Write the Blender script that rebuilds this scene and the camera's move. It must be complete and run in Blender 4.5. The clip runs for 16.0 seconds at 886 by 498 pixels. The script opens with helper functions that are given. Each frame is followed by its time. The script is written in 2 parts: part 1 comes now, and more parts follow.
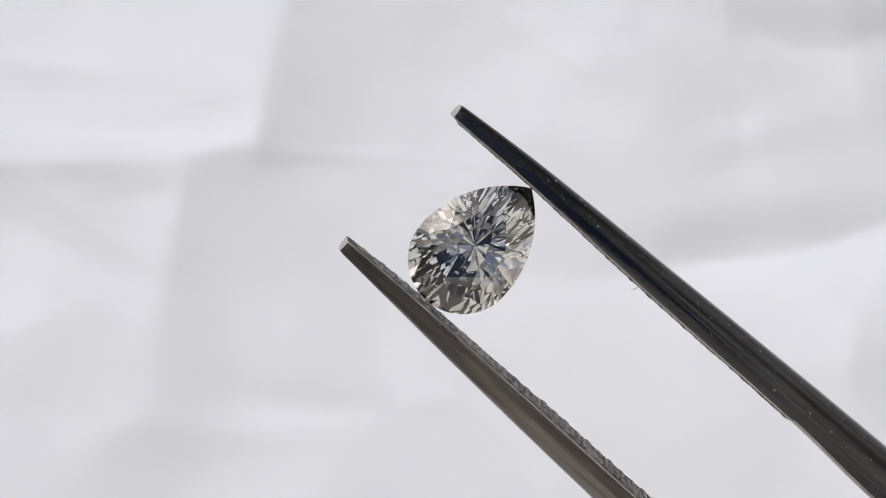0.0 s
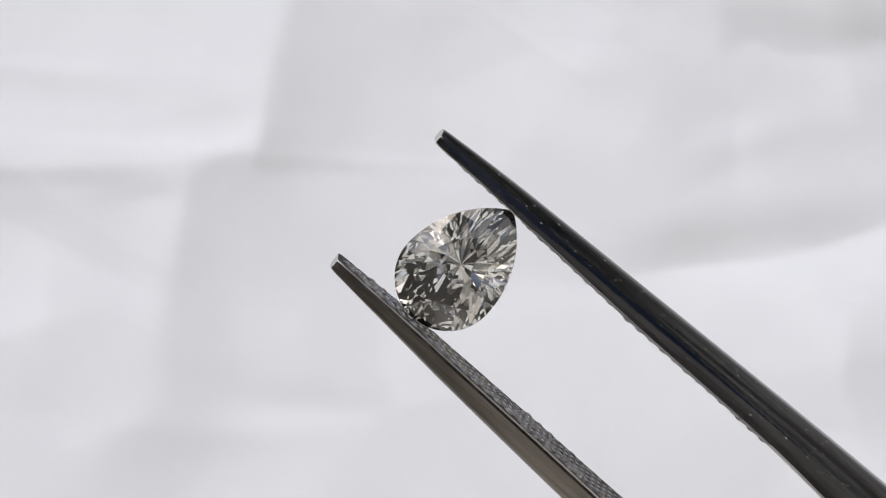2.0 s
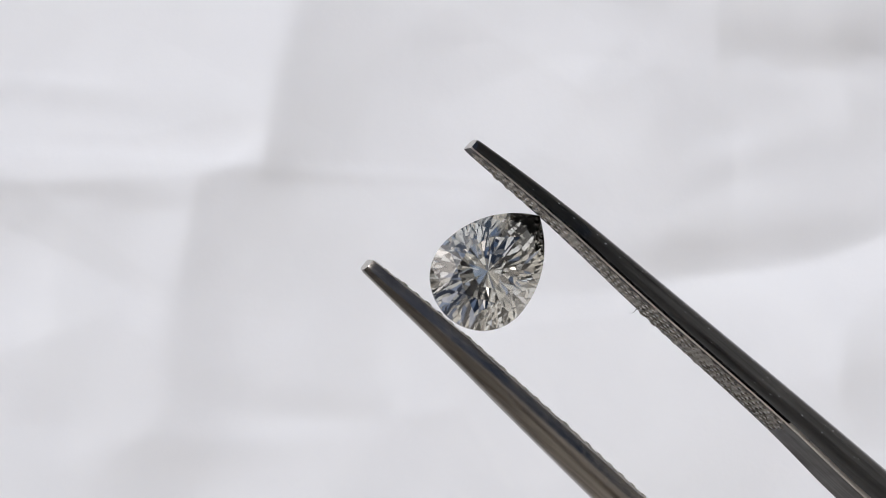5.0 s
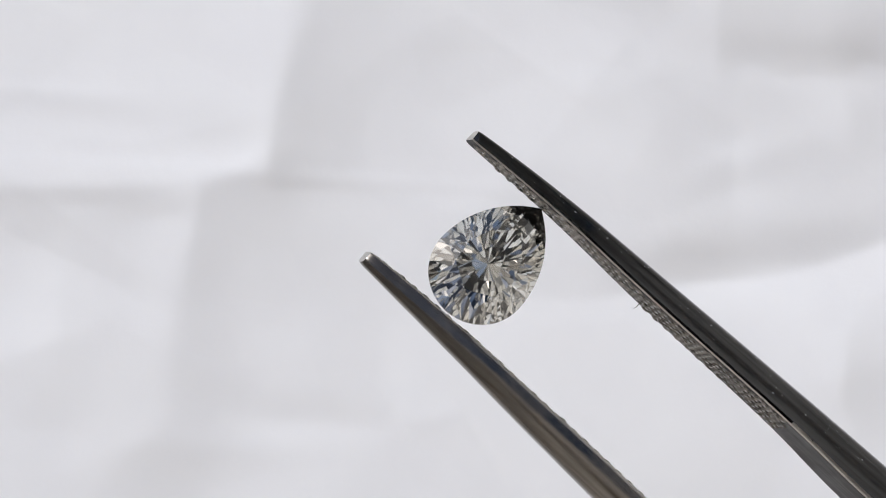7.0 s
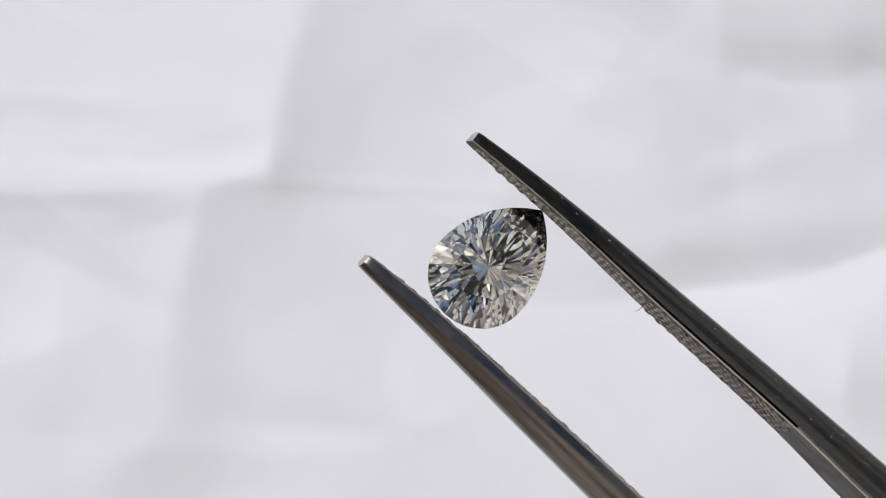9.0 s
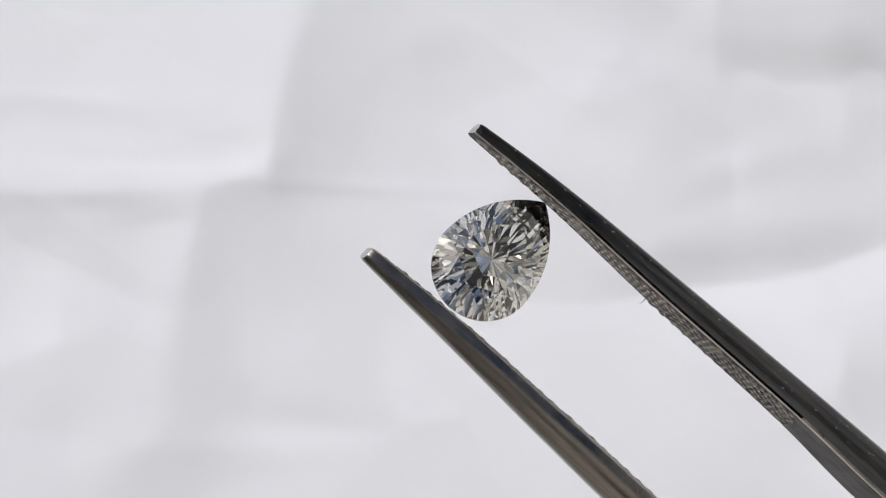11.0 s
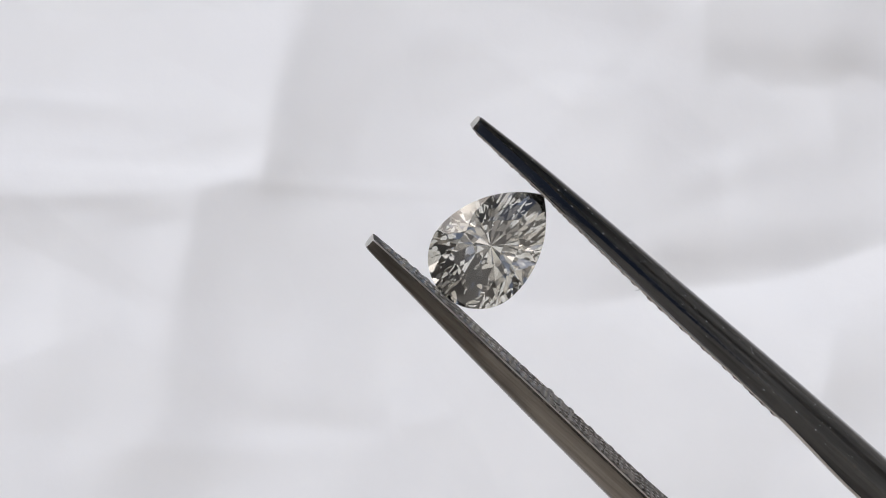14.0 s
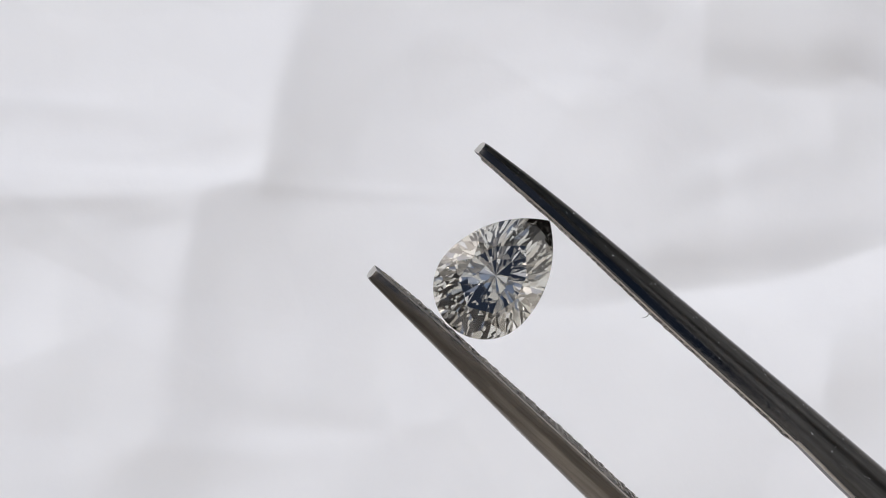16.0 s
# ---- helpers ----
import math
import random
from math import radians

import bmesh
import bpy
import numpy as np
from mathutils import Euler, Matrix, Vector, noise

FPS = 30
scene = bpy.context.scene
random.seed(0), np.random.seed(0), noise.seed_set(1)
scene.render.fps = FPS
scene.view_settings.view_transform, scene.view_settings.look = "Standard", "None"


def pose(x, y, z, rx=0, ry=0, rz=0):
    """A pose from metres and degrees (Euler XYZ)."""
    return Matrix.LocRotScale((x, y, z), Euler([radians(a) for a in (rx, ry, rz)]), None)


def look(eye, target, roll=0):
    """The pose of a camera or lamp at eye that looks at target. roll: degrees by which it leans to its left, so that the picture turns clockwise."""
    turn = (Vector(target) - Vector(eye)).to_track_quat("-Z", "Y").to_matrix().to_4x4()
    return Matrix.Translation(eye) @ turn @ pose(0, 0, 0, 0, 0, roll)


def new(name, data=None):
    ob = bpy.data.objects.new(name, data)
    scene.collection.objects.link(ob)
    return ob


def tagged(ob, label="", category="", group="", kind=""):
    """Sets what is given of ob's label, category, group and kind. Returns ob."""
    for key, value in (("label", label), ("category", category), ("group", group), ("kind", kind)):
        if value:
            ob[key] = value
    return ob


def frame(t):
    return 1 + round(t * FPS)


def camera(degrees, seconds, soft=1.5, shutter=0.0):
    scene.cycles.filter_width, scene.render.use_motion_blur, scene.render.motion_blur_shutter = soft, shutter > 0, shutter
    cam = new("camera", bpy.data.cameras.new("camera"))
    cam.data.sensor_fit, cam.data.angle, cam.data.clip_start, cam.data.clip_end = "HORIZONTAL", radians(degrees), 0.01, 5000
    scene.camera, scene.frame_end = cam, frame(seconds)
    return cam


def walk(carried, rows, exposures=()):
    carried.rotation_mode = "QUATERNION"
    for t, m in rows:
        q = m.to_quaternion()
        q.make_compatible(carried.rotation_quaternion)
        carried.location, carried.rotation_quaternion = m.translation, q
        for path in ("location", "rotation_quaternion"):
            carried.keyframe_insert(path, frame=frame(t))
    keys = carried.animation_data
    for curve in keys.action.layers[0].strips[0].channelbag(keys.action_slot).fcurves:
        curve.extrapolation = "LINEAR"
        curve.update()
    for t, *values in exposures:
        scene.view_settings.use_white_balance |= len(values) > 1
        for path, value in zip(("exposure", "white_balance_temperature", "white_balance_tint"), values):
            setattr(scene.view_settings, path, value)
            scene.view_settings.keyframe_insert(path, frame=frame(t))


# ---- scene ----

MM = 0.001

# The camera looks down on the sheet of paper; it backs off slowly and tips up a little.
# seconds, height in mm, tip up, turn (degrees)
CAMERA_ROWS = [
    (0, 180.00, 0.000, 0.000),
    (0.5, 180.99, 0.050, -0.011),
    (1, 181.77, 0.100, 0.053),
    (1.5, 182.38, 0.110, 0.050),
    (2, 182.90, 0.185, -0.026),
    (2.5, 183.40, 0.363, -0.019),
    (3, 183.87, 0.441, -0.002),
    (3.5, 184.28, 0.413, -0.108),
    (4, 184.50, 0.550, -0.074),
    (6.5, 186.59, 1.043, 0.156),
    (7, 186.45, 1.142, 0.189),
    (7.5, 186.23, 1.166, 0.259),
    (8, 186.07, 1.247, 0.271),
    (8.5, 186.04, 1.375, 0.319),
    (9, 186.21, 1.409, 0.286),
    (11.5, 188.03, 1.377, 0.077),
    (12, 188.49, 1.329, -0.117),
    (12.5, 188.89, 1.326, -0.136),
    (13, 189.22, 1.426, -0.141),
    (13.5, 189.54, 1.510, -0.130),
    (14, 189.89, 1.457, -0.220),
    (14.5, 190.20, 1.453, -0.195),
    (15, 190.37, 1.495, -0.221),
    (15.5, 190.39, 1.555, -0.222),
    (16, 190.28, 1.563, -0.207),
]

EXPOSURE = -0.55
cam = camera(45.0, 16.0, soft=1.0)
walk(cam, [(t, pose(0, 0, z * MM, tip, turn, 0)) for t, z, tip, turn in CAMERA_ROWS],
     exposures=[(0, EXPOSURE, 6020, 10), (16, EXPOSURE, 6020, 10)])

# ---- light ----
SUN_HEIGHT, SUN_SIDE = 45.0, 135.0      # degrees above the floor; direction it comes from, counted from +x
sun_from = Vector((math.cos(radians(SUN_HEIGHT)) * math.cos(radians(SUN_SIDE)),
                   math.cos(radians(SUN_HEIGHT)) * math.sin(radians(SUN_SIDE)),
                   math.sin(radians(SUN_HEIGHT))))

world = bpy.data.worlds.new("sky")
scene.world = world
world.use_nodes = True
wn = world.node_tree.nodes
sky = wn.new("ShaderNodeTexSky")
sky.sky_type = "NISHITA"
sky.sun_disc = False
sky.dust_density = 3.0
sky.sun_elevation = radians(SUN_HEIGHT)
sky.sun_rotation = radians(90.0 - SUN_SIDE)
world.node_tree.links.new(sky.outputs[0], wn["Background"].inputs[0])
wn["Background"].inputs[1].default_value = 0.10

sun = new("sun", bpy.data.lights.new("sun", "SUN"))
sun.data.energy = 3.2
sun.data.angle = radians(0.53)
sun.data.color = (1.0, 0.975, 0.96)
sun.matrix_world = look(sun_from, (0, 0, 0))


# ---- materials ----
class Mat:
    """A node material under construction."""

    def __init__(self, name):
        self.m = bpy.data.materials.new(name)
        self.m.use_nodes = True
        self.n = self.m.node_tree.nodes
        self.l = self.m.node_tree.links
        self.b = self.n["Principled BSDF"]
        self.co = self.n.new("ShaderNodeTexCoord").outputs["Object"]

    def node(self, kind, **values):
        nd = self.n.new(kind)
        for key, value in values.items():
            nd.inputs[key.replace("_", " ")].default_value = value
        return nd

    def link(self, a, b):
        self.l.new(a, b)

    def scaled(self, sx, sy, sz):
        mp = self.n.new("ShaderNodeMapping")
        mp.inputs["Scale"].default_value = (sx, sy, sz)
        self.link(self.co, mp.inputs["Vector"])
        return mp.outputs[0]

    def noise(self, scale, detail=4.0, rough=0.55, vector=None):
        nd = self.node("ShaderNodeTexNoise", Scale=scale, Detail=detail, Roughness=rough)
        self.link(vector or self.co, nd.inputs["Vector"])
        return nd.outputs[0]

    def ramp(self, fac, *stops):
        nd = self.n.new("ShaderNodeValToRGB")
        el = nd.color_ramp.elements
        while len(el) < len(stops):
            el.new(0.5)
        for e, (p, c) in zip(el, stops):
            e.position = p
            e.color = (*c, 1.0) if len(c) == 3 else c
        self.link(fac, nd.inputs[0])
        return nd.outputs[0]

    def bump(self, height, strength, distance):
        nd = self.node("ShaderNodeBump", Strength=strength, Distance=distance)
        self.link(height, nd.inputs["Height"])
        self.link(nd.outputs[0], self.b.inputs["Normal"])


def paper_material():
    k = Mat("white_paper")
    fine = k.noise(900.0, 5.0, 0.6)
    wide = k.noise(35.0, 3.0)
    k.link(k.ramp(wide, (0.3, (0.79, 0.79, 0.80)), (0.7, (0.83, 0.83, 0.835))), k.b.inputs["Base Color"])
    k.b.inputs["Roughness"].default_value = 0.75
    k.b.inputs["Specular IOR Level"].default_value = 0.25
    k.bump(fine, 0.12, 0.0002)
    return k.m


def steel_material(name, low, high, rough_low, rough_high):
    k = Mat(name)
    streak = k.noise(1.0, 5.0, 0.65, k.scaled(120.0, 2600.0, 2600.0))
    patch = k.noise(420.0, 4.0, 0.6)
    specks = k.noise(2600.0, 2.0, 0.5)
    k.link(k.ramp(streak, (0.32, low), (0.68, high)), k.b.inputs["Base Color"])
    k.b.inputs["Metallic"].default_value = 1.0
    r = k.ramp(patch, (0.35, (rough_low,) * 3), (0.75, (rough_high,) * 3))
    k.link(r, k.b.inputs["Roughness"])
    mix = k.n.new("ShaderNodeMath")
    mix.operation = "MULTIPLY_ADD"
    k.link(streak, mix.inputs[0])
    mix.inputs[1].default_value = 0.6
    k.link(specks, mix.inputs[2])
    k.bump(mix.outputs[0], 0.10, 0.00006)
    return k.m


def diamond_material():
    """Clear stone with a very faint warm tint."""
    m = bpy.data.materials.new("diamond")
    m.use_nodes = True
    n, l = m.node_tree.nodes, m.node_tree.links
    n.remove(n["Principled BSDF"])
    g = n.new("ShaderNodeBsdfGlass")
    g.inputs["Color"].default_value = (0.992, 0.99, 0.97, 1)
    g.inputs["Roughness"].default_value = 0.0
    g.inputs["IOR"].default_value = 2.42
    l.new(g.outputs[0], n["Material Output"].inputs["Surface"])
    return m


def plain_material(name, low, high, rough, scale=6.0):
    k = Mat(name)
    k.link(k.ramp(k.noise(scale, 6.0, 0.6), (0.3, low), (0.7, high)), k.b.inputs["Base Color"])
    k.b.inputs["Roughness"].default_value = rough
    k.bump(k.noise(scale * 30, 4.0), 0.2, 0.002)
    return k.m


PAPER = paper_material()
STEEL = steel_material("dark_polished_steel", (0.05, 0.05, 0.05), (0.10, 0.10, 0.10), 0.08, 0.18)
# Lighter brown copy of STEEL: the lower arm's warm reflections put into colour.
WARM_LIT = steel_material("warm_lit_steel", (0.15, 0.137, 0.12), (0.27, 0.248, 0.22), 0.14, 0.30)
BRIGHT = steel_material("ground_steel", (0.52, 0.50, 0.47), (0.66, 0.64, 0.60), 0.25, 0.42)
GRIP = steel_material("knurled_steel", (0.34, 0.325, 0.305), (0.56, 0.54, 0.51), 0.20, 0.36)
# Brushed inner faces, near black: the shade between the teeth is in the colour.
INNER = steel_material("shaded_brushed_steel", (0.035, 0.033, 0.031), (0.10, 0.095, 0.09), 0.4, 0.6)
DIAMOND = diamond_material()
# Surfaces of the added room, kept pale to brighten the stone.
WALL = plain_material("wall_paint", (0.70, 0.65, 0.585), (0.77, 0.72, 0.655), 0.8)
PANEL = plain_material("pale_wall_paint", (0.70, 0.68, 0.64), (0.78, 0.76, 0.72), 0.8)
CEILING = plain_material("ceiling_boards", (0.70, 0.69, 0.67), (0.77, 0.76, 0.74), 0.7)
FLOOR = plain_material("pale_floor", (0.50, 0.48, 0.45), (0.60, 0.58, 0.55), 0.55)
GROUND = plain_material("paving", (0.24, 0.23, 0.21), (0.34, 0.33, 0.31), 0.85, 0.8)
DUST = plain_material("dust", (0.45, 0.45, 0.44), (0.65, 0.65, 0.64), 0.9)
FIBRE = plain_material("fibre", (0.03, 0.025, 0.02), (0.05, 0.04, 0.03), 0.7)


# ---- builders ----
def mesh_object(name, bm, material, parent=None, label=""):
    me = bpy.data.meshes.new(name)
    bm.to_mesh(me)
    bm.free()
    me.materials.append(material)
    ob = new(name, me)
    if parent:
        ob.parent = parent
    return tagged(ob, label) if label else ob


part = mesh_object


def box(bm, x0, x1, y0, y1, z0, z1):
    v = [bm.verts.new((x, y, z)) for x in (x0, x1) for y in (y0, y1) for z in (z0, z1)]
    for f in ((0, 1, 3, 2), (4, 6, 7, 5), (0, 4, 5, 1), (2, 3, 7, 6), (0, 2, 6, 4), (1, 5, 7, 3)):
        bm.faces.new([v[i] for i in f])


# ---- unseen room, added to close the place and shape light and reflections ----
X0, X1, Y0, Y1, Z0, Z1 = -1.0, 0.9, -0.34, 1.3, -0.030, 2.4
SILL, HEAD = 0.36, 2.1                    # height of the window openings


def room():
    bm = bmesh.new()
    box(bm, X0 - 0.2, X1 + 0.2, Y0 - 0.2, Y1 + 0.2, Z0 - 0.12, Z0)
    tagged(mesh_object("floor", bm, FLOOR), "unseen pale floor under the paper, bounces light up", "floor", kind="structure")
    bm = bmesh.new()
    box(bm, 0.35, X1 + 0.2, 0.35, Y1 + 0.2, Z1, Z1 + 0.12)
    tagged(mesh_object("ceiling", bm, CEILING), "unseen white part ceiling added to shape reflections", "ceiling", kind="structure")
    # Ground added out of view to lighten reflections near the horizon.
    bm = bmesh.new()
    box(bm, -60, 60, -60, 60, Z0 - 0.5, Z0 - 0.2)
    tagged(mesh_object("ground", bm, GROUND), "unseen pale ground added to brighten low reflections", "ground", kind="structure")
    for name, label, along_x, at, a, b, c, d in (
            ("wall_west", "unseen warm wall with a wide opening, added to shape reflections", False, (X0 - 0.2, X0), Y0, Y1, 0.45, Y1),
            ("wall_north", "unseen pale wall with a wide opening, added to shape light", True, (Y1, Y1 + 0.2), X0 - 0.2, X1 + 0.2, X0 - 0.2, 0.3),
            ("wall_east", "unseen pale wall with an opening, added to shape light", False, (X1, X1 + 0.2), Y0, Y1, 0.9, 1.2)):
        bm = bmesh.new()
        for p, q, r, t in ((a, c, Z0, Z1), (d, b, Z0, Z1), (c, d, Z0, SILL), (c, d, HEAD, Z1)):
            if q - p < 0.01:
                continue
            if along_x:
                box(bm, p, q, *at, r, t)
            else:
                box(bm, *at, p, q, r, t)
        tagged(mesh_object(name, bm, WALL if name == "wall_west" else PANEL), label, "wall", kind="structure")
    # Added close by, so that it throws sunlight back at stone and tweezers.
    bm = bmesh.new()
    box(bm, X0 - 0.2, X1 + 0.2, Y0 - 0.2, Y0, Z0, Z1)
    tagged(mesh_object("wall_south", bm, WALL), "unseen warm wall added to bounce sunlight at the stone", "wall", kind="structure")


room()


# ---- the crumpled paper ----
STEP = 0.55 * MM                          # spacing of its grid
NX, NY = 541, 383
PX = 0.0951 * MM                          # one unit of the fold plan, in metres


def sig(d, w):
    return 1.0 / (1.0 + np.exp(-np.clip(d / w, -40, 40)))


def side(u, v, u0, v0, u1, v1):
    """Distance to the right-hand side of the line from (u0, v0) to (u1, v1), v counted downwards."""
    n = math.hypot(u1 - u0, v1 - v0)
    return -((u - u0) * (v1 - v0) - (v - v0) * (u1 - u0)) / n


def blob(u, v, cu, cv, ru, rv, turn=0.0):
    c, s = math.cos(radians(turn)), math.sin(radians(turn))
    a, b = (u - cu) * c + (v - cv) * s, -(u - cu) * s + (v - cv) * c
    return np.exp(-0.5 * ((a / ru) ** 2 + (b / rv) ** 2))


def fold_plan(u, v):
    """How far each spot of the sheet leans towards the window: folds, dents and ridges."""
    f = np.zeros_like(u)
    # big flap with its two creases, meeting in a rounded corner
    crease = 455 + 50 * np.sign(238 - v) * np.abs((238 - v) / 238) ** 1.4
    upright = sig(crease - u, 5 + 0.035 * np.clip(238 - v, 0, 400))
    lower = 246 + 34 * sig(395 - u, 28) + 10 * sig(190 - u, 40)
    level = sig(lower - v, 5.0)
    f += 9.6 * upright * level
    f += -5.0 * blob(u, v, 110, 140, 120, 22, 5) - 3.0 * blob(u, v, 340, 165, 90, 30, 0)
    f += 4.0 * blob(u, v, 40, 100, 110, 9, 4) + 3.5 * blob(u, v, 190, 238, 190, 9, 2) + 4.5 * blob(u, v, 425, 226, 38, 9, -28)
    # hollow right of the upright crease
    f += -7.2 * (1 - upright) * sig(284 - v, 12) * np.exp(-np.clip(u - 470, 0, 3000) / 420.0) * sig(u - 380, 25)
    # crease to the right of the corner
    f += -3.5 * blob(u, v, 640, 290, 170, 8, 3) + 3.5 * blob(u, v, 640, 266, 180, 8, 3)
    # second fold, running down
    low = sig(side(u, v, 268, 620, 333, 300), 4 + 0.04 * np.abs(v - 300)) * sig(v - lower, 8)
    f += -8.0 * low * np.exp(-np.clip(u - 320, 0, 3000) / 300.0) * sig(760 - v, 60)
    f += 4.5 * (1 - low) * blob(u, v, 285, 400, 45, 85, 14) + 5.0 * sig(side(u, v, 75, 600, 75, 420) * -1, 6) * blob(u, v, 40, 530, 70, 60, -30)
    f += -4.5 * sig(330 - u, 30) * blob(u, v, 150, 305, 260, 22, 3)
    f += -2.5 * blob(u, v, 25, 365, 60, 10, -32) - 3.0 * blob(u, v, 255, 332, 55, 10, -8) + 3.0 * blob(u, v, 110, 330, 40, 10, 0)
    f += -3.0 * blob(u, v, 60, 690, 25, 70, 0) - 2.0 * blob(u, v, 130, 630, 50, 40, 0)
    # bottom hump
    arch = 748 + 0.0012 * (u - 300) ** 2
    f += -7.0 * sig(v - arch, 7) * blob(u, v, 300, 800, 150, 75, 0)
    f += -4.0 * blob(u, v, 540, 690, 110, 24, 8) + 3.0 * blob(u, v, 520, 742, 110, 14, -3)
    # pale shoulder and long ridge on the other side
    f += 3.5 * blob(u, v, 1090, 235, 260, 90, -8) + 2.5 * blob(u, v, 690, 390, 22, 60, 20)
    ridge = v - (480 - 0.00022 * (u - 1160) * (u - 700)) + 6 * np.sin(u / 60.0)
    below = sig(ridge, 4.0)
    f += -8.5 * (1 - below) * blob(u, v, 1230, 425, 120, 40, -12) - 9.5 * (1 - below) * blob(u, v, 1460, 395, 140, 42, -10)
    f += 8.0 * below * np.exp(-np.clip(ridge, 0, 3000) / 170.0) * sig(u - 1000, 90)
    f += 1.5 * sig(u - 900, 160) * sig(v - 480, 60) - 7.0 * sig(u - 1200, 140) * sig(470 - v, 60) - 2.5 * sig(u - 1300, 120) - 1.5 * sig(260 - u, 60) * sig(v - 330, 60)
    f += 4.0 * blob(u, v, 1300, 222, 70, 16, -14) - 3.0 * blob(u, v, 1340, 262, 90, 18, -14)
    # darker corner with its ragged lower edge
    ragged = 78 + 12 * np.sin(u / 37.0) + 8 * np.sin(u / 17.0 + 1.0)
    f += -7.0 * sig(ragged - v, 4) * sig(u - 1285, 5) - 5.0 * blob(u, v, 1430, 30, 110, 22, 6) - 9.0 * blob(u, v, 1550, 25, 45, 45, 0)
    f += -8.0 * sig(u - 1515 - 8 * np.sin(v / 22.0), 5) * blob(u, v, 1560, 160, 60, 60, 0)
    edge = sig(u - (1497 + 0.30 * np.abs(v - 650) + 6 * np.sin(v / 19.0)), 5.0)
    f += -12.0 * edge * blob(u, v, 1560, 650, 85, 75, 0)
    f += -3.0 * blob(u, v, 1350, 840, 110, 50, 0)
    f += -12.5 * sig(u - 1150, 90) * sig(270 - v, 50) - 1.5 * sig(500 - u, 60) * sig(v - 560, 60)
    return f


def lean_of(u, v):
    """The slope of the sheet along the sun's way, with all its crumples."""
    lean = 0.027 * fold_plan(u, v)
    rng = np.random.RandomState(4)
    for size, depth in ((420, 0.010), (170, 0.012), (75, 0.008), (34, 0.005)):
        for _ in range(5):
            a, p = rng.uniform(0, math.tau, 2)
            w = 1.0 + 0.5 * np.sin((u * math.cos(a + 1.3) + v * math.sin(a + 1.3)) / (size * 1.9) + p)
            lean += depth * 0.45 * np.sin(math.tau * (u * math.cos(a) + v * math.sin(a)) / size + p + 1.8 * w)
    # flat little facets between fine creases, as crumpled paper has
    for count, blur, depth in ((70, 9.0, 2.6), (160, 4.0, 2.0), (240, 2.5, 1.3)):
        near, second = np.zeros_like(u), np.zeros_like(u)
        for cu, cv, tilt in zip(rng.uniform(-900, 2500, count), rng.uniform(-900, 1800, count), rng.normal(0, 1, count)):
            w = np.exp(-(np.hypot(u - cu, (v - cv) * 1.35) - 120.0) / blur)
            near += w * tilt
            second += w
        lean += 0.018 * depth * near / second
    fade = sig(1400 - np.abs(u - 784), 60) * sig(950 - np.abs(v - 441), 60)
    lean = (lean - (lean * fade).sum() / fade.sum()) * fade
    return lean


def heights(lean):
    """Heights whose slope along the sun's way is the lean, with the least slope across it."""
    ka = np.fft.fftfreq(NX)[:, None] * math.tau / STEP
    kb = -np.fft.fftfreq(NY)[None, :] * math.tau / STEP
    along, across = (ka - kb) / math.sqrt(2), (ka + kb) / math.sqrt(2)
    weight = along ** 2 + 0.04 * across ** 2 + 55.0 ** 2
    return np.real(np.fft.ifft2(-1j * along * np.fft.fft2(lean) / weight))


def paper():
    x = (np.arange(NX) - (NX - 1) / 2) * STEP
    y = ((NY - 1) / 2 - np.arange(NY)) * STEP
    gx, gy = np.meshgrid(x, y, indexing="ij")
    middle = (np.abs(gx) < 0.07) & (np.abs(gy) < 0.04)
    h = np.zeros_like(gx)
    for _ in range(3):                    # folds keep their plan although the sheet rises and falls
        far = 1.0 - h / 0.180
        h = heights(lean_of(784 + gx / far / PX, 441 - gy / far / PX))
        h -= h[middle].mean()
    h = np.maximum(h, Z0 + 0.0004)
    thick = 0.00012
    top = np.stack([gx, gy, h], -1).reshape(-1, 3)
    verts = np.concatenate([top, top - (0, 0, thick)])
    idx = np.arange(NX * NY).reshape(NX, NY)
    quads = np.stack([idx[:-1, 1:], idx[1:, 1:], idx[1:, :-1], idx[:-1, :-1]], -1).reshape(-1, 4)
    n = NX * NY
    rim = np.concatenate([idx[:, 0], idx[-1, 1:], idx[-2::-1, -1], idx[0, -2:0:-1]])
    nxt = np.roll(rim, -1)
    sides = np.stack([rim, nxt, nxt + n, rim + n], -1)
    faces = np.concatenate([quads, quads[:, ::-1] + n, sides])
    me = bpy.data.meshes.new("paper_sheet")
    me.from_pydata(verts.tolist(), [], faces.tolist())
    me.polygons.foreach_set("use_smooth", np.ones(len(faces), bool))
    me.materials.append(PAPER)
    return tagged(new("paper_sheet", me), "crumpled white paper sheet with soft folds and creases", "paper")


paper()


# ---- the tweezers ----
# mm along the tweezers from the stone: inner face, outer back, width of the inner face
def spline(x, xs, ys):
    """Smooth monotone curve through the stations."""
    xs, ys = np.array(xs, float), np.array(ys, float)
    k = np.diff(ys) / np.diff(xs)
    m = np.concatenate([[k[0]], 0.5 * (k[1:] + k[:-1]), [k[-1]]])
    i = np.clip(np.searchsorted(xs, x) - 1, 0, len(xs) - 2)
    hh = xs[i + 1] - xs[i]
    s = (x - xs[i]) / hh
    return ((1 + 2 * s) * (1 - s) ** 2 * ys[i] + s * (1 - s) ** 2 * hh * m[i]
            + s * s * (3 - 2 * s) * ys[i + 1] + s * s * (s - 1) * hh * m[i + 1])


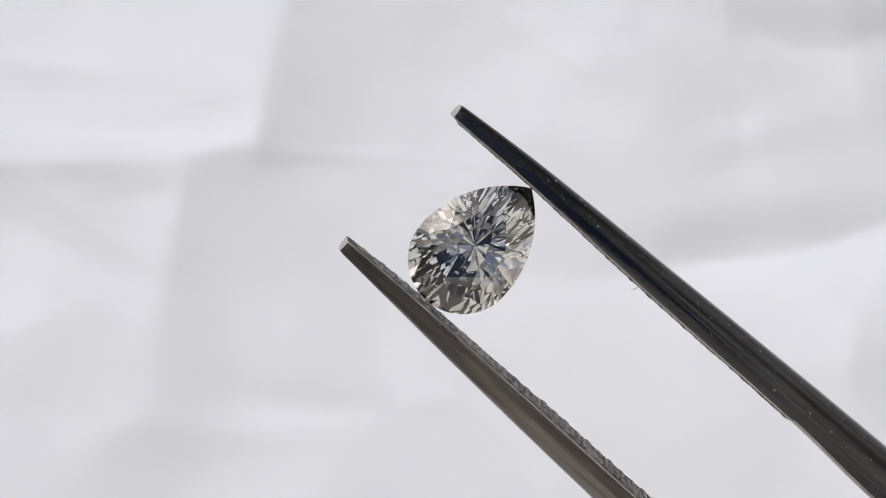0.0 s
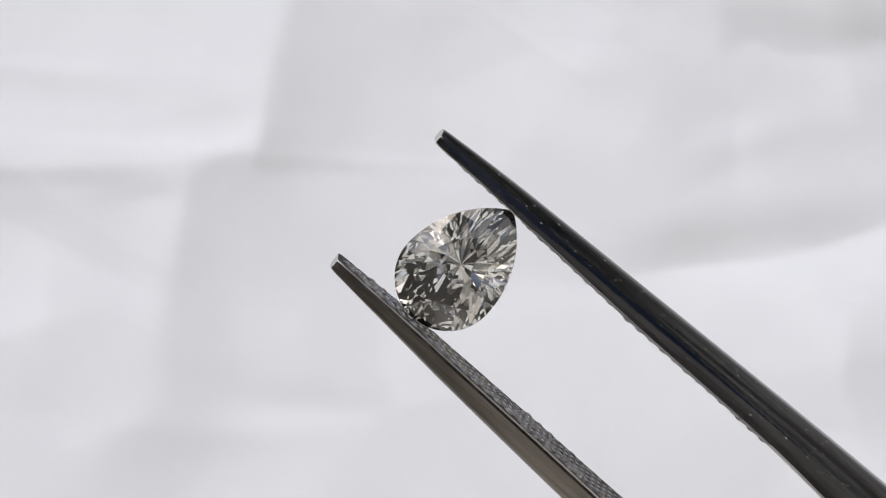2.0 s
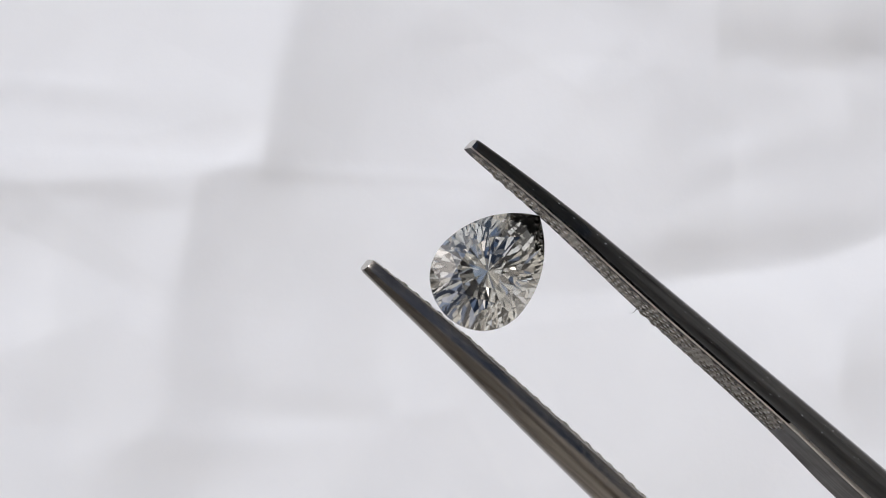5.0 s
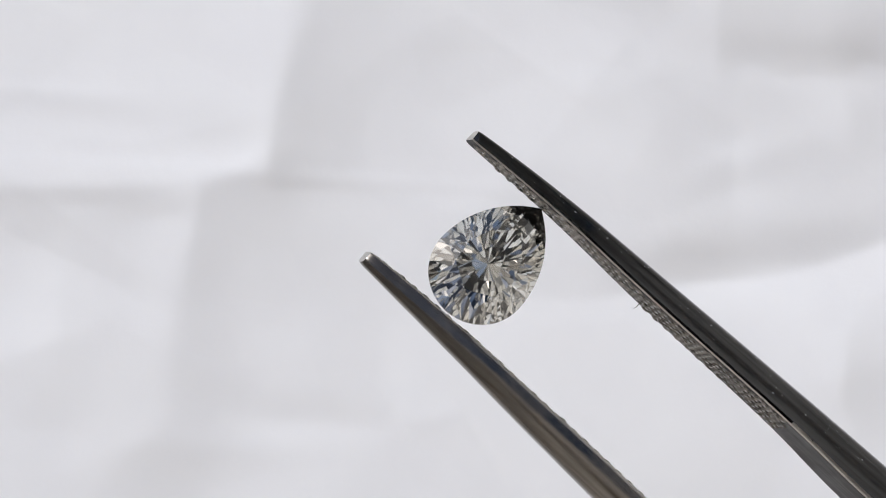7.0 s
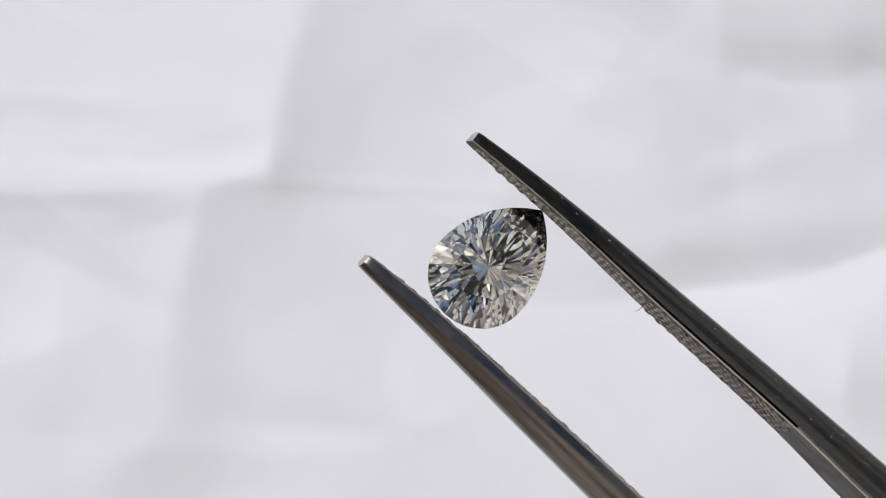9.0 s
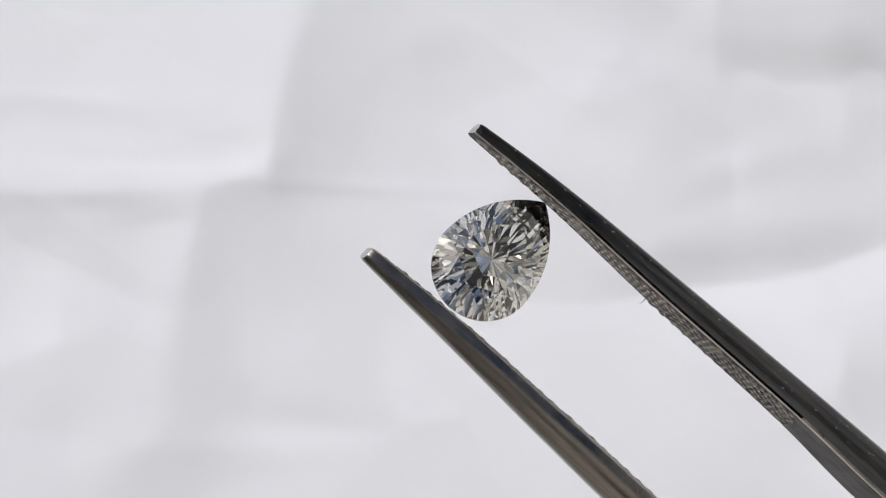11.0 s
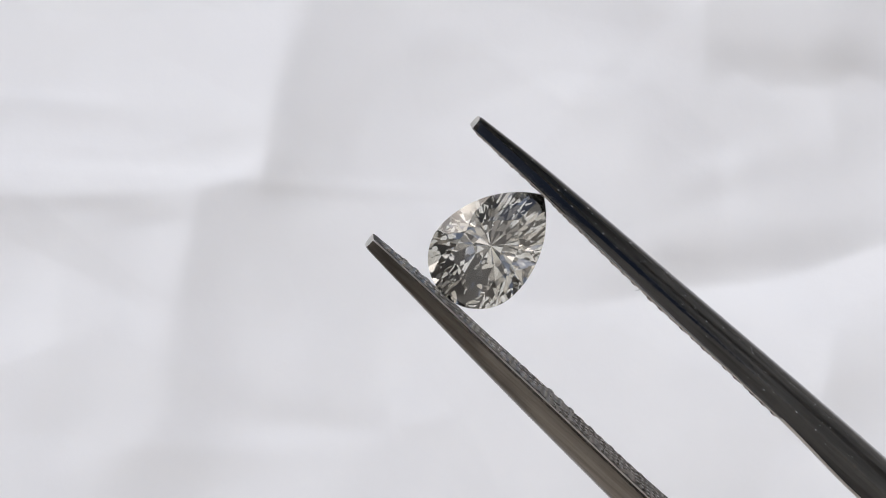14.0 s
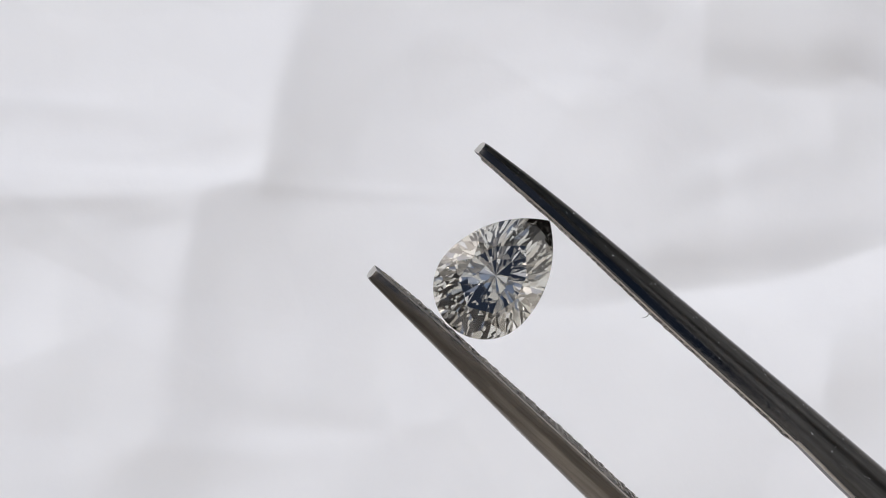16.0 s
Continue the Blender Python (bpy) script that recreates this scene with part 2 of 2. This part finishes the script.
WIDTH = ((-6, 0, 9, 21, 27, 60, 105, 132), (1.10, 1.80, 2.45, 3.2, 3.8, 6.8, 8.4, 7.6))
ARMS = {
    1: dict(inner=((-6, 0, 9, 21, 27, 60, 105, 132), (5.48, 5.46, 5.16, 4.96, 4.62, 5.4, 3.4, 0.75)),
            outer=((-6, -2.5, 0, 10, 26, 60, 105, 132), (6.36, 6.62, 6.76, 7.07, 7.45, 7.4, 5.2, 2.2))),
    -1: dict(inner=((-6, 0, 9, 21, 27, 60, 105, 132), (-3.98, -3.92, -4.12, -4.38, -4.07, -4.2, -2.2, 0.45)),
             outer=((-6, -2.5, 0, 10, 26, 60, 105, 132), (-4.88, -5.14, -5.32, -6.06, -6.93, -6.85, -4.15, -1.05))),
}
ARC = 18


def arm_drop(x):
    """How far the arms sink away from the plane of the stone."""
    return -0.045 * max(x - 3.0, 0.0) if x < 30 else -1.215


END_LEAN = 0.32


def arm_mesh(s):
    """One arm: flat inner face, narrow bevels, rounded back, blunt slanted tip."""
    shape = ARMS[s]
    xs = np.concatenate([np.linspace(-6.05, -5.6, 4), np.linspace(-5.2, 27, 60), np.linspace(29, 132, 44)])
    bm = bmesh.new()
    rings = []
    for i, x in enumerate(xs):
        yi, yo = float(spline(x, *shape["inner"])), float(spline(x, *shape["outer"]))
        w = float(spline(x, *WIDTH)) / 2
        round_in = (0.06, 0.02, 0.005, 0.0)[i] if i < 4 else 0.0
        yi, yo, w = yi + s * round_in * 0.6, yo - s * round_in, w - round_in
        grow = min(max((x + 6) / 10, 0), 1)
        c = 0.10 + 0.10 * grow             # depth of the bevel beside the inner face
        full = w + 0.06 + 0.20 * grow      # half width of the body
        drop = arm_drop(x)
        depth = abs(yo - yi) - c
        pts = [(yi, -w), (yi, w), (yi + s * 0.09, w + 0.07)]
        for k in range(ARC + 1):
            a = math.pi * k / ARC
            ca, sa = math.cos(a), math.sin(a)
            pts.append((yi + s * (c + depth * abs(sa) ** (0.5 + 0.34 * grow)), full * math.copysign(abs(ca) ** 0.84, ca)))
        pts.append((yi + s * 0.09, -w - 0.07))
        pts = [(y, z + drop) for y, z in pts]
        lean = END_LEAN * max(0.0, 1.0 - (x + 6.05) / 2.5)
        rings.append([bm.verts.new(((x + lean * z) * MM, y * MM, z * MM)) for y, z in pts])
    sharp = (0, 1, 2, 3, len(rings[0]) - 2, len(rings[0]) - 1)
    for a, b in zip(rings, rings[1:]):
        for k in range(len(a)):
            j = (k + 1) % len(a)
            f = bm.faces.new((a[k], a[j], b[j], b[k]) if s > 0 else (a[k], b[k], b[j], a[j]))
            f.smooth = True
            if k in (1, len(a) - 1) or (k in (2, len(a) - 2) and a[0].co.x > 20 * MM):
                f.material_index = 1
            elif k == 0:
                f.material_index = 2
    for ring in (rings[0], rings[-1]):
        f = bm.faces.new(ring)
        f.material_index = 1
    bm.edges.ensure_lookup_table()
    for a, b in zip(rings, rings[1:]):
        for k in sharp:
            e = bm.edges.get((a[k], b[k]))
            if e:
                e.smooth = False
    bmesh.ops.recalc_face_normals(bm, faces=bm.faces)
    return bm


def grip_mesh(s):
    """Crossed rows of small pointed teeth on the inner face."""
    verts, faces = [], []
    shape = ARMS[s]
    pitch, rise = 0.92, 0.12
    rng = random.Random(5 + s)
    row, x = 0, -5.3
    while x < 21.0:
        w = float(spline(x, *WIDTH)) / 2 - 0.04
        o = arm_drop(x)
        y = float(spline(x, *shape["inner"]))
        across = 0.54
        z = -math.floor(w / across) * across + (across / 2 if row % 2 else 0.0)
        while z <= w - 0.10:
            if abs(z) <= w - 0.10 and x + z * 0.25 < 20.6:
                r = rise * rng.uniform(0.8, 1.05)
                n = len(verts)
                jx = rng.uniform(-0.02, 0.02)
                verts += [((x - pitch * 0.42 + jx) * MM, (y + s * 0.01) * MM, (z + o) * MM), (x * MM, (y + s * 0.01) * MM, (z + o - across * 0.42) * MM),
                          ((x + pitch * 0.42) * MM, (y + s * 0.01) * MM, (z + o) * MM), (x * MM, (y + s * 0.01) * MM, (z + o + across * 0.42) * MM)]
                t = 0.42
                verts += [((x - pitch * 0.42 * t) * MM, (y - s * r) * MM, (z + o) * MM), (x * MM, (y - s * r) * MM, (z + o - across * 0.42 * t) * MM),
                          ((x + pitch * 0.42 * t) * MM, (y - s * r) * MM, (z + o) * MM), (x * MM, (y - s * r) * MM, (z + o + across * 0.42 * t) * MM)]
                q = [(n + 4, n + 5, n + 6, n + 7)] + [(n + k, n + (k + 1) % 4, n + 4 + (k + 1) % 4, n + 4 + k) for k in range(4)]
                faces += q
            z += across
        row += 1
        x += pitch / 2
    bm = bmesh.new()
    vs = [bm.verts.new(p) for p in verts]
    for f in faces:
        bm.faces.new([vs[i] for i in f])
    bmesh.ops.recalc_face_normals(bm, faces=bm.faces)
    return bm


def dust_mesh(s):
    """Specks and short lint lying on the rounded back."""
    bm = bmesh.new()
    rng = random.Random(21)
    for i in range(80):
        x = rng.uniform(-4.0, 26.0)
        a = rng.uniform(0.12, 1.25)
        ca, sa = math.cos(a), math.sin(a)
        yi, yo = float(spline(x, *ARMS[s]["inner"])), float(spline(x, *ARMS[s]["outer"]))
        grow = min(max((x + 6) / 10, 0), 1)
        c, full = 0.10 + 0.10 * grow, float(spline(x, *WIDTH)) / 2 + 0.06 + 0.20 * grow
        y = yi + s * (c + (abs(yo - yi) - c) * sa ** (0.5 + 0.34 * grow))
        z = full * ca ** 0.84 + arm_drop(x)
        r = rng.uniform(0.012, 0.032) if i else 0.05
        stretch = rng.choice((1.0, 1.0, 1.4, 3.0))
        m = Matrix.Translation(Vector((x, y, z)) * MM) @ pose(0, 0, 0, rng.uniform(0, 180), 0, rng.uniform(0, 180)) @ Matrix.Diagonal((r * stretch * MM, r * MM, r * 0.8 * MM, 1))
        bmesh.ops.create_icosphere(bm, subdivisions=1, radius=1.0, matrix=m)
    return bm


def tweezers():
    base = new("tweezers")
    tagged(base, "dark polished steel tweezers with knurled tips, gripping the stone", "tweezers")
    for s in (1, -1):
        arm = part("arm", arm_mesh(s), STEEL if s == 1 else WARM_LIT, base, "dark polished steel arm" if s == 1 else "brownish steel arm with warm reflections in its colour")
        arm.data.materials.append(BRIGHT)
        arm.data.materials.append(INNER)
        grip = part("knurled_grip", grip_mesh(s), GRIP, arm, "worn knurled steel gripping teeth")
        tagged(grip, kind="stuff")
        if s == 1:
            tagged(part("dust_specks", dust_mesh(s), DUST, arm, "tiny pale dust specks on the steel"), kind="stuff")
    # the arms meet in a flat tail
    bm = bmesh.new()
    profile = [(128, 2.6, 8.4), (134, 2.0, 8.0), (142, 1.5, 7.2), (148, 1.2, 5.5), (150, 0.8, 3.2)]
    rings = []
    for x, t, w in profile:
        ring = []
        for k in range(16):
            a = math.tau * k / 16
            ca, sa = math.cos(a), math.sin(a)
            ring.append(bm.verts.new((x * MM, (0.65 + t / 2 * math.copysign(abs(ca) ** 0.5, ca)) * MM,
                                      w / 2 * math.copysign(abs(sa) ** 0.5, sa) * MM)))
        rings.append(ring)
    for a, b in zip(rings, rings[1:]):
        for k in range(16):
            bm.faces.new((a[k], a[(k + 1) % 16], b[(k + 1) % 16], b[k])).smooth = True
    bm.faces.new(rings[0][::-1])
    bm.faces.new(rings[-1])
    bmesh.ops.recalc_face_normals(bm, faces=bm.faces)
    part("tail", bm, STEEL, base)
    # a fibre caught on the edge of the grip
    bm = bmesh.new()
    path = [Vector((8.95, 5.25, -1.28)), Vector((8.92, 5.02, -1.36)), Vector((8.93, 4.86, -1.37)), Vector((8.86, 4.70, -1.36)), Vector((8.74, 4.60, -1.34))]
    rings = []
    for i, p in enumerate(path):
        r = 0.028 - 0.004 * i
        rings.append([bm.verts.new((p + Vector((math.cos(a) * r, 0, math.sin(a) * r))) * MM) for a in (0, 1.57, 3.14, 4.71)])
    for a, b in zip(rings, rings[1:]):
        for k in range(4):
            bm.faces.new((a[k], a[(k + 1) % 4], b[(k + 1) % 4], b[k]))
    part("lint_fibre", bm, FIBRE, base, "short dark fibre caught on the grip")
    turn = Matrix.Translation((0, 0.8 * MM, 0)) @ pose(0, 0, 0, 5.0, 0, 0) @ Matrix.Translation((0, -0.8 * MM, 0))
    for ob in base.children_recursive:
        ob.data.transform(turn)
    return base


# ---- the stone ----
HEART = (-0.08, -0.46)                    # centre of the round end, mm
ROUND, POINT = 3.23, 5.81                 # radius of the round end; distance from its centre to the point
GIRDLE, CROWN, DEPTH, BELLY = 0.22, 0.60, 2.78, 1.56
CULET, RING, UPPER = 1.05, 0.28, 0.61     # where the lowest point and the rings of the pavilion lie


def pear(a):
    """Outline of the stone at the angle a from the point, from the centre of the round end (x to the point)."""
    # two arcs tangent to the round end meet in the point
    k = (POINT ** 2 - ROUND ** 2) / (2 * ROUND) * 1.0
    big = k + ROUND
    c, s = math.cos(a), abs(math.sin(a))
    if c <= 0:
        return Vector((ROUND * c, ROUND * math.sin(a)))
    # ray from the origin against the arc centred at (0, -k), seen on the positive side
    b = k * s
    r = -b + math.sqrt(b * b + big * big - k * k)
    return Vector((r * c, r * math.sin(a)))


def stone():
    c_main = [0.0, 34.0, 74.0, 122.0, 180.0, 238.0, 286.0, 326.0]
    p_main = [0.0, 11.0, 24.0, 39.0, 60.0, 92.0, 134.0]
    p_main = p_main + [180.0] + [360.0 - a for a in p_main[:0:-1]]

    def half(angles):
        return [(a + b) / 2 for a, b in zip(angles, angles[1:] + [360.0])]

    c_half, p_half = half(c_main), half(p_main)
    around = sorted({round(a % 360, 3) for a in c_main + c_half + p_main + p_half + [2.5 * i for i in range(144)]})
    zc, zp = GIRDLE / 2, -GIRDLE / 2
    mid = Vector((0.60, 0.0))              # centre of the table
    low = Vector((CULET, 0.0))              # the culet
    rng = random.Random(37)

    def spot(a, f, z, centre):
        q = centre + (pear(radians(a)) - centre) * f
        return Vector((q.x, q.y, z))

    def deep(a, f):
        """A point of the pavilion, a little off its ideal place as in a hand-cut stone."""
        f = f * rng.uniform(0.85, 1.15)
        return spot(a + rng.uniform(-5.0, 5.0), f, zp - DEPTH * (1 - f ** BELLY), low)

    rim_c, rim_p = {}, {}

    def rim(store, a0, a1, p, q, m):
        """Outline points from angle a0 to a1, lying in the plane of the facet through p, q and m."""
        nrm = (q - p).cross(m - p)
        out = []
        for a in [a0] + [b for b in around + [360.0 + b for b in around] if a0 + 0.01 < b < a1 - 0.01] + [a1]:
            o = pear(radians(a))
            v = Vector((o.x, o.y, p.z - (nrm.x * (o.x - p.x) + nrm.y * (o.y - p.y)) / nrm.z))
            out.append(v)
            store[round(a % 360, 3)] = v
        return out

    T = [spot(a, 0.58, zc + CROWN, mid) for a in c_main]
    M = [spot(a, 0.79, zc + CROWN * 0.57, mid) for a in c_half]
    crown, table, pav = [], [list(T)], []
    for k in range(8):
        j = (k + 1) % 8
        a0, ah, a1 = c_main[k], c_half[k], (c_main + [360.0])[k + 1]
        g0, h0, g1 = spot(a0, 1, zc, mid), spot(ah, 1, zc, mid), spot(a1, 1, zc, mid)
        crown.append([T[j], T[k], M[k]])
        crown.append(rim(rim_c, a0, ah, g0, h0, M[k]) + [M[k]])
        crown.append(rim(rim_c, ah, a1, h0, g1, M[k]) + [M[k]])
        crown.append([T[k], M[k - 1], g0])
        crown.append([T[k], g0, M[k]])
    culet = Vector((low.x, low.y, zp - DEPTH * 1.23))
    n = len(p_main)
    L = [deep(a, RING) for a in p_half]
    U = [deep(a, UPPER) for a in p_main]
    for k in range(n):
        j = (k + 1) % n
        ah, a1, a2 = p_half[k], (p_main + [360.0])[k + 1], (p_half + [p_half[0] + 360.0])[k + 1]
        g0, g1, g2 = spot(ah, 1, zp, low), spot(a1, 1, zp, low), spot(a2, 1, zp, low)
        pav.append([culet, L[k - 1], L[k]])
        pav.append([L[k - 1], U[k], L[k]])
        pav.append([L[k], U[k], g0])
        pav.append([L[k], g0, U[j]])
        pav.append(rim(rim_p, ah, a1, g0, g1, U[j]) + [U[j]])
        pav.append(rim(rim_p, a1, a2, g1, g2, U[j]) + [U[j]])
    girdle = [[rim_p[a], rim_p[b], rim_c[b], rim_c[a]] for a, b in zip(around, around[1:] + around[:1])]
    inside = Vector((0.4, 0.0, -0.3))

    def outward(f):
        """The corners in the order that turns the facet's face out of the stone."""
        c = sum(f, Vector()) / len(f)
        nrm = Vector()
        for a, b in zip(f, f[1:] + f[:1]):
            nrm += (a - c).cross(b - c)
        return f if nrm.dot(c - inside) > 0 else f[::-1]

    crown, table, girdle, pav = ([outward(f) for f in fs] for fs in (crown, table, girdle, pav))

    base = new("diamond")
    tagged(base, "clear pear-cut brilliant diamond held between steel tips", "diamond")
    tilt = Matrix.Translation((HEART[0], HEART[1], -0.05)) @ pose(0, 0, 0, 0, 0, 87.0)
    for name, faces in (("table_facet", table), ("crown", crown), ("girdle", girdle), ("pavilion", pav)):
        bm = bmesh.new()
        for f in faces:
            vs = [bm.verts.new((tilt @ p) * MM) for p in f]
            bm.faces.new(vs)
        part(name, bm, DIAMOND, base)
    return base


held = tweezers()
gem = stone()

# seconds, place in mm, turn in degrees: the hand rolls the tweezers to and fro
TWEEZER_ROWS = [
    (0, 1.525, -0.332, 117.107, 3.33, 1.43, -40.65),
    (0.3, 0.886, -1.238, 118.226, 10.99, 0.30, -40.54),
    (0.5, 1.037, -1.311, 118.225, 7.35, 0.07, -40.33),
    (0.8, 1.797, -1.574, 117.879, -4.84, -0.12, -39.67),
    (1, 2.273, -0.980, 118.139, -14.60, -0.60, -39.78),
    (1.3, 2.571, -0.812, 118.637, -17.49, -0.52, -40.13),
    (1.5, 2.280, -0.364, 118.524, -13.20, -0.83, -39.78),
    (1.8, 0.758, -1.480, 117.845, 8.24, 0.07, -40.54),
    (2, 0.626, -1.318, 118.022, 10.80, -0.84, -41.14),
    (2.3, 1.507, -1.487, 117.501, 6.73, 0.22, -40.69),
    (2.5, 1.674, -1.424, 117.199, -3.14, 0.03, -40.40),
    (2.8, 2.279, -1.083, 117.988, -18.46, 0.58, -40.18),
    (3, 2.611, -0.281, 118.474, -19.66, 0.61, -40.53),
    (3.3, 1.369, -0.296, 117.447, -14.36, 0.28, -40.33),
    (3.5, 0.241, -0.820, 116.620, 1.31, 0.38, -40.39),
    (3.8, 0.912, -1.154, 117.764, 9.35, 0.70, -41.17),
    (4, 1.214, -1.030, 118.883, 10.02, 0.05, -41.22),
    (4.2, 1.717, -0.919, 118.099, 4.72, 0.32, -41.06),
    (4.6, 2.311, -0.758, 118.791, -11.48, 0.27, -40.55),
    (5, 2.658, -0.665, 118.981, -18.44, 0.43, -40.33),
    (5.4, 2.429, -0.663, 118.558, -8.41, 0.82, -40.67),
    (5.8, 1.930, -0.689, 117.965, 8.62, 1.27, -41.22),
    (6.05, 1.786, -0.669, 117.854, 13.64, 1.45, -41.39),
    (6.3, 1.887, -0.601, 118.092, 10.73, 1.49, -41.30),
    (6.5, 1.939, 0.023, 118.197, 2.43, 0.71, -41.64),
    (6.8, 2.091, 0.950, 119.780, -14.93, 0.48, -40.98),
    (7, 2.419, 0.132, 120.610, -16.07, 0.13, -41.02),
    (7.3, 2.062, 0.226, 119.867, -7.78, 0.02, -41.20),
    (7.5, 1.411, -0.370, 118.700, 7.25, 0.34, -41.31),
    (7.8, 1.328, -0.417, 118.999, 17.12, 0.59, -41.43),
    (8, 1.086, -0.116, 119.065, 16.70, 0.47, -41.51),
    (8.3, 1.680, -0.376, 119.192, 9.76, 1.47, -41.81),
    (8.5, 2.245, 0.035, 120.051, 4.72, 0.94, -41.62),
    (8.8, 2.424, 0.086, 120.618, -9.03, 0.79, -40.90),
    (9, 2.301, 0.250, 121.219, -15.47, 0.33, -40.86),
    (9.2, 2.762, 0.237, 121.139, -16.03, 0.58, -40.38),
    (9.55, 2.379, 0.219, 121.100, -5.09, 0.71, -40.74),
    (9.9, 1.670, 0.220, 120.875, 13.91, 0.97, -41.38),
    (10.2, 1.487, 0.301, 121.094, 17.92, 1.05, -41.54),
    (10.6, 1.935, 0.502, 121.991, 3.95, 0.93, -41.14),
    (11, 2.621, 0.695, 123.032, -16.03, 0.71, -40.53),
    (11.3, 2.659, 0.722, 123.310, -16.82, 0.70, -40.52),
    (11.5, 2.101, 0.635, 123.983, -6.81, -0.20, -41.14),
    (11.8, 0.951, 0.521, 123.137, 10.84, 1.05, -41.75),
    (12, 0.945, 1.146, 122.799, 13.77, 1.01, -41.94),
    (12.3, 1.314, 1.537, 122.184, 14.70, 1.85, -41.93),
    (12.5, 1.940, 1.338, 121.169, 9.75, 1.87, -42.01),
    (12.8, 2.082, 0.722, 122.062, -0.55, 1.09, -41.64),
    (13, 2.429, 0.740, 122.936, -12.09, 0.91, -41.10),
    (13.3, 2.445, 0.468, 123.057, -17.31, 0.85, -40.21),
    (13.5, 2.858, 0.210, 123.082, -14.51, 1.09, -40.77),
    (13.8, 2.801, 0.945, 122.860, -2.26, 0.73, -41.31),
    (14, 2.882, 1.375, 121.740, 9.04, 1.64, -42.08),
    (14.3, 3.145, 0.852, 121.503, 10.84, 1.31, -42.09),
    (14.5, 3.008, 1.149, 121.451, 8.12, 1.51, -41.94),
    (14.8, 2.581, 0.794, 121.831, 3.59, 1.34, -41.74),
    (15, 2.410, 0.032, 122.205, -7.45, 1.48, -41.09),
    (15.3, 2.851, -0.094, 123.144, -16.19, 1.81, -40.85),
    (15.5, 3.159, 0.151, 123.981, -18.75, 1.81, -40.67),
    (15.8, 3.271, -0.098, 123.791, -13.20, 1.23, -40.61),
    (16, 3.219, -0.295, 123.616, -0.42, 1.03, -41.13),
]


def motions():
    path = [(t, pose(x * MM, y * MM, z * MM, rx, ry, rz)) for t, x, y, z, rx, ry, rz in TWEEZER_ROWS]
    walk(held, path)
    walk(gem, path)


motions()
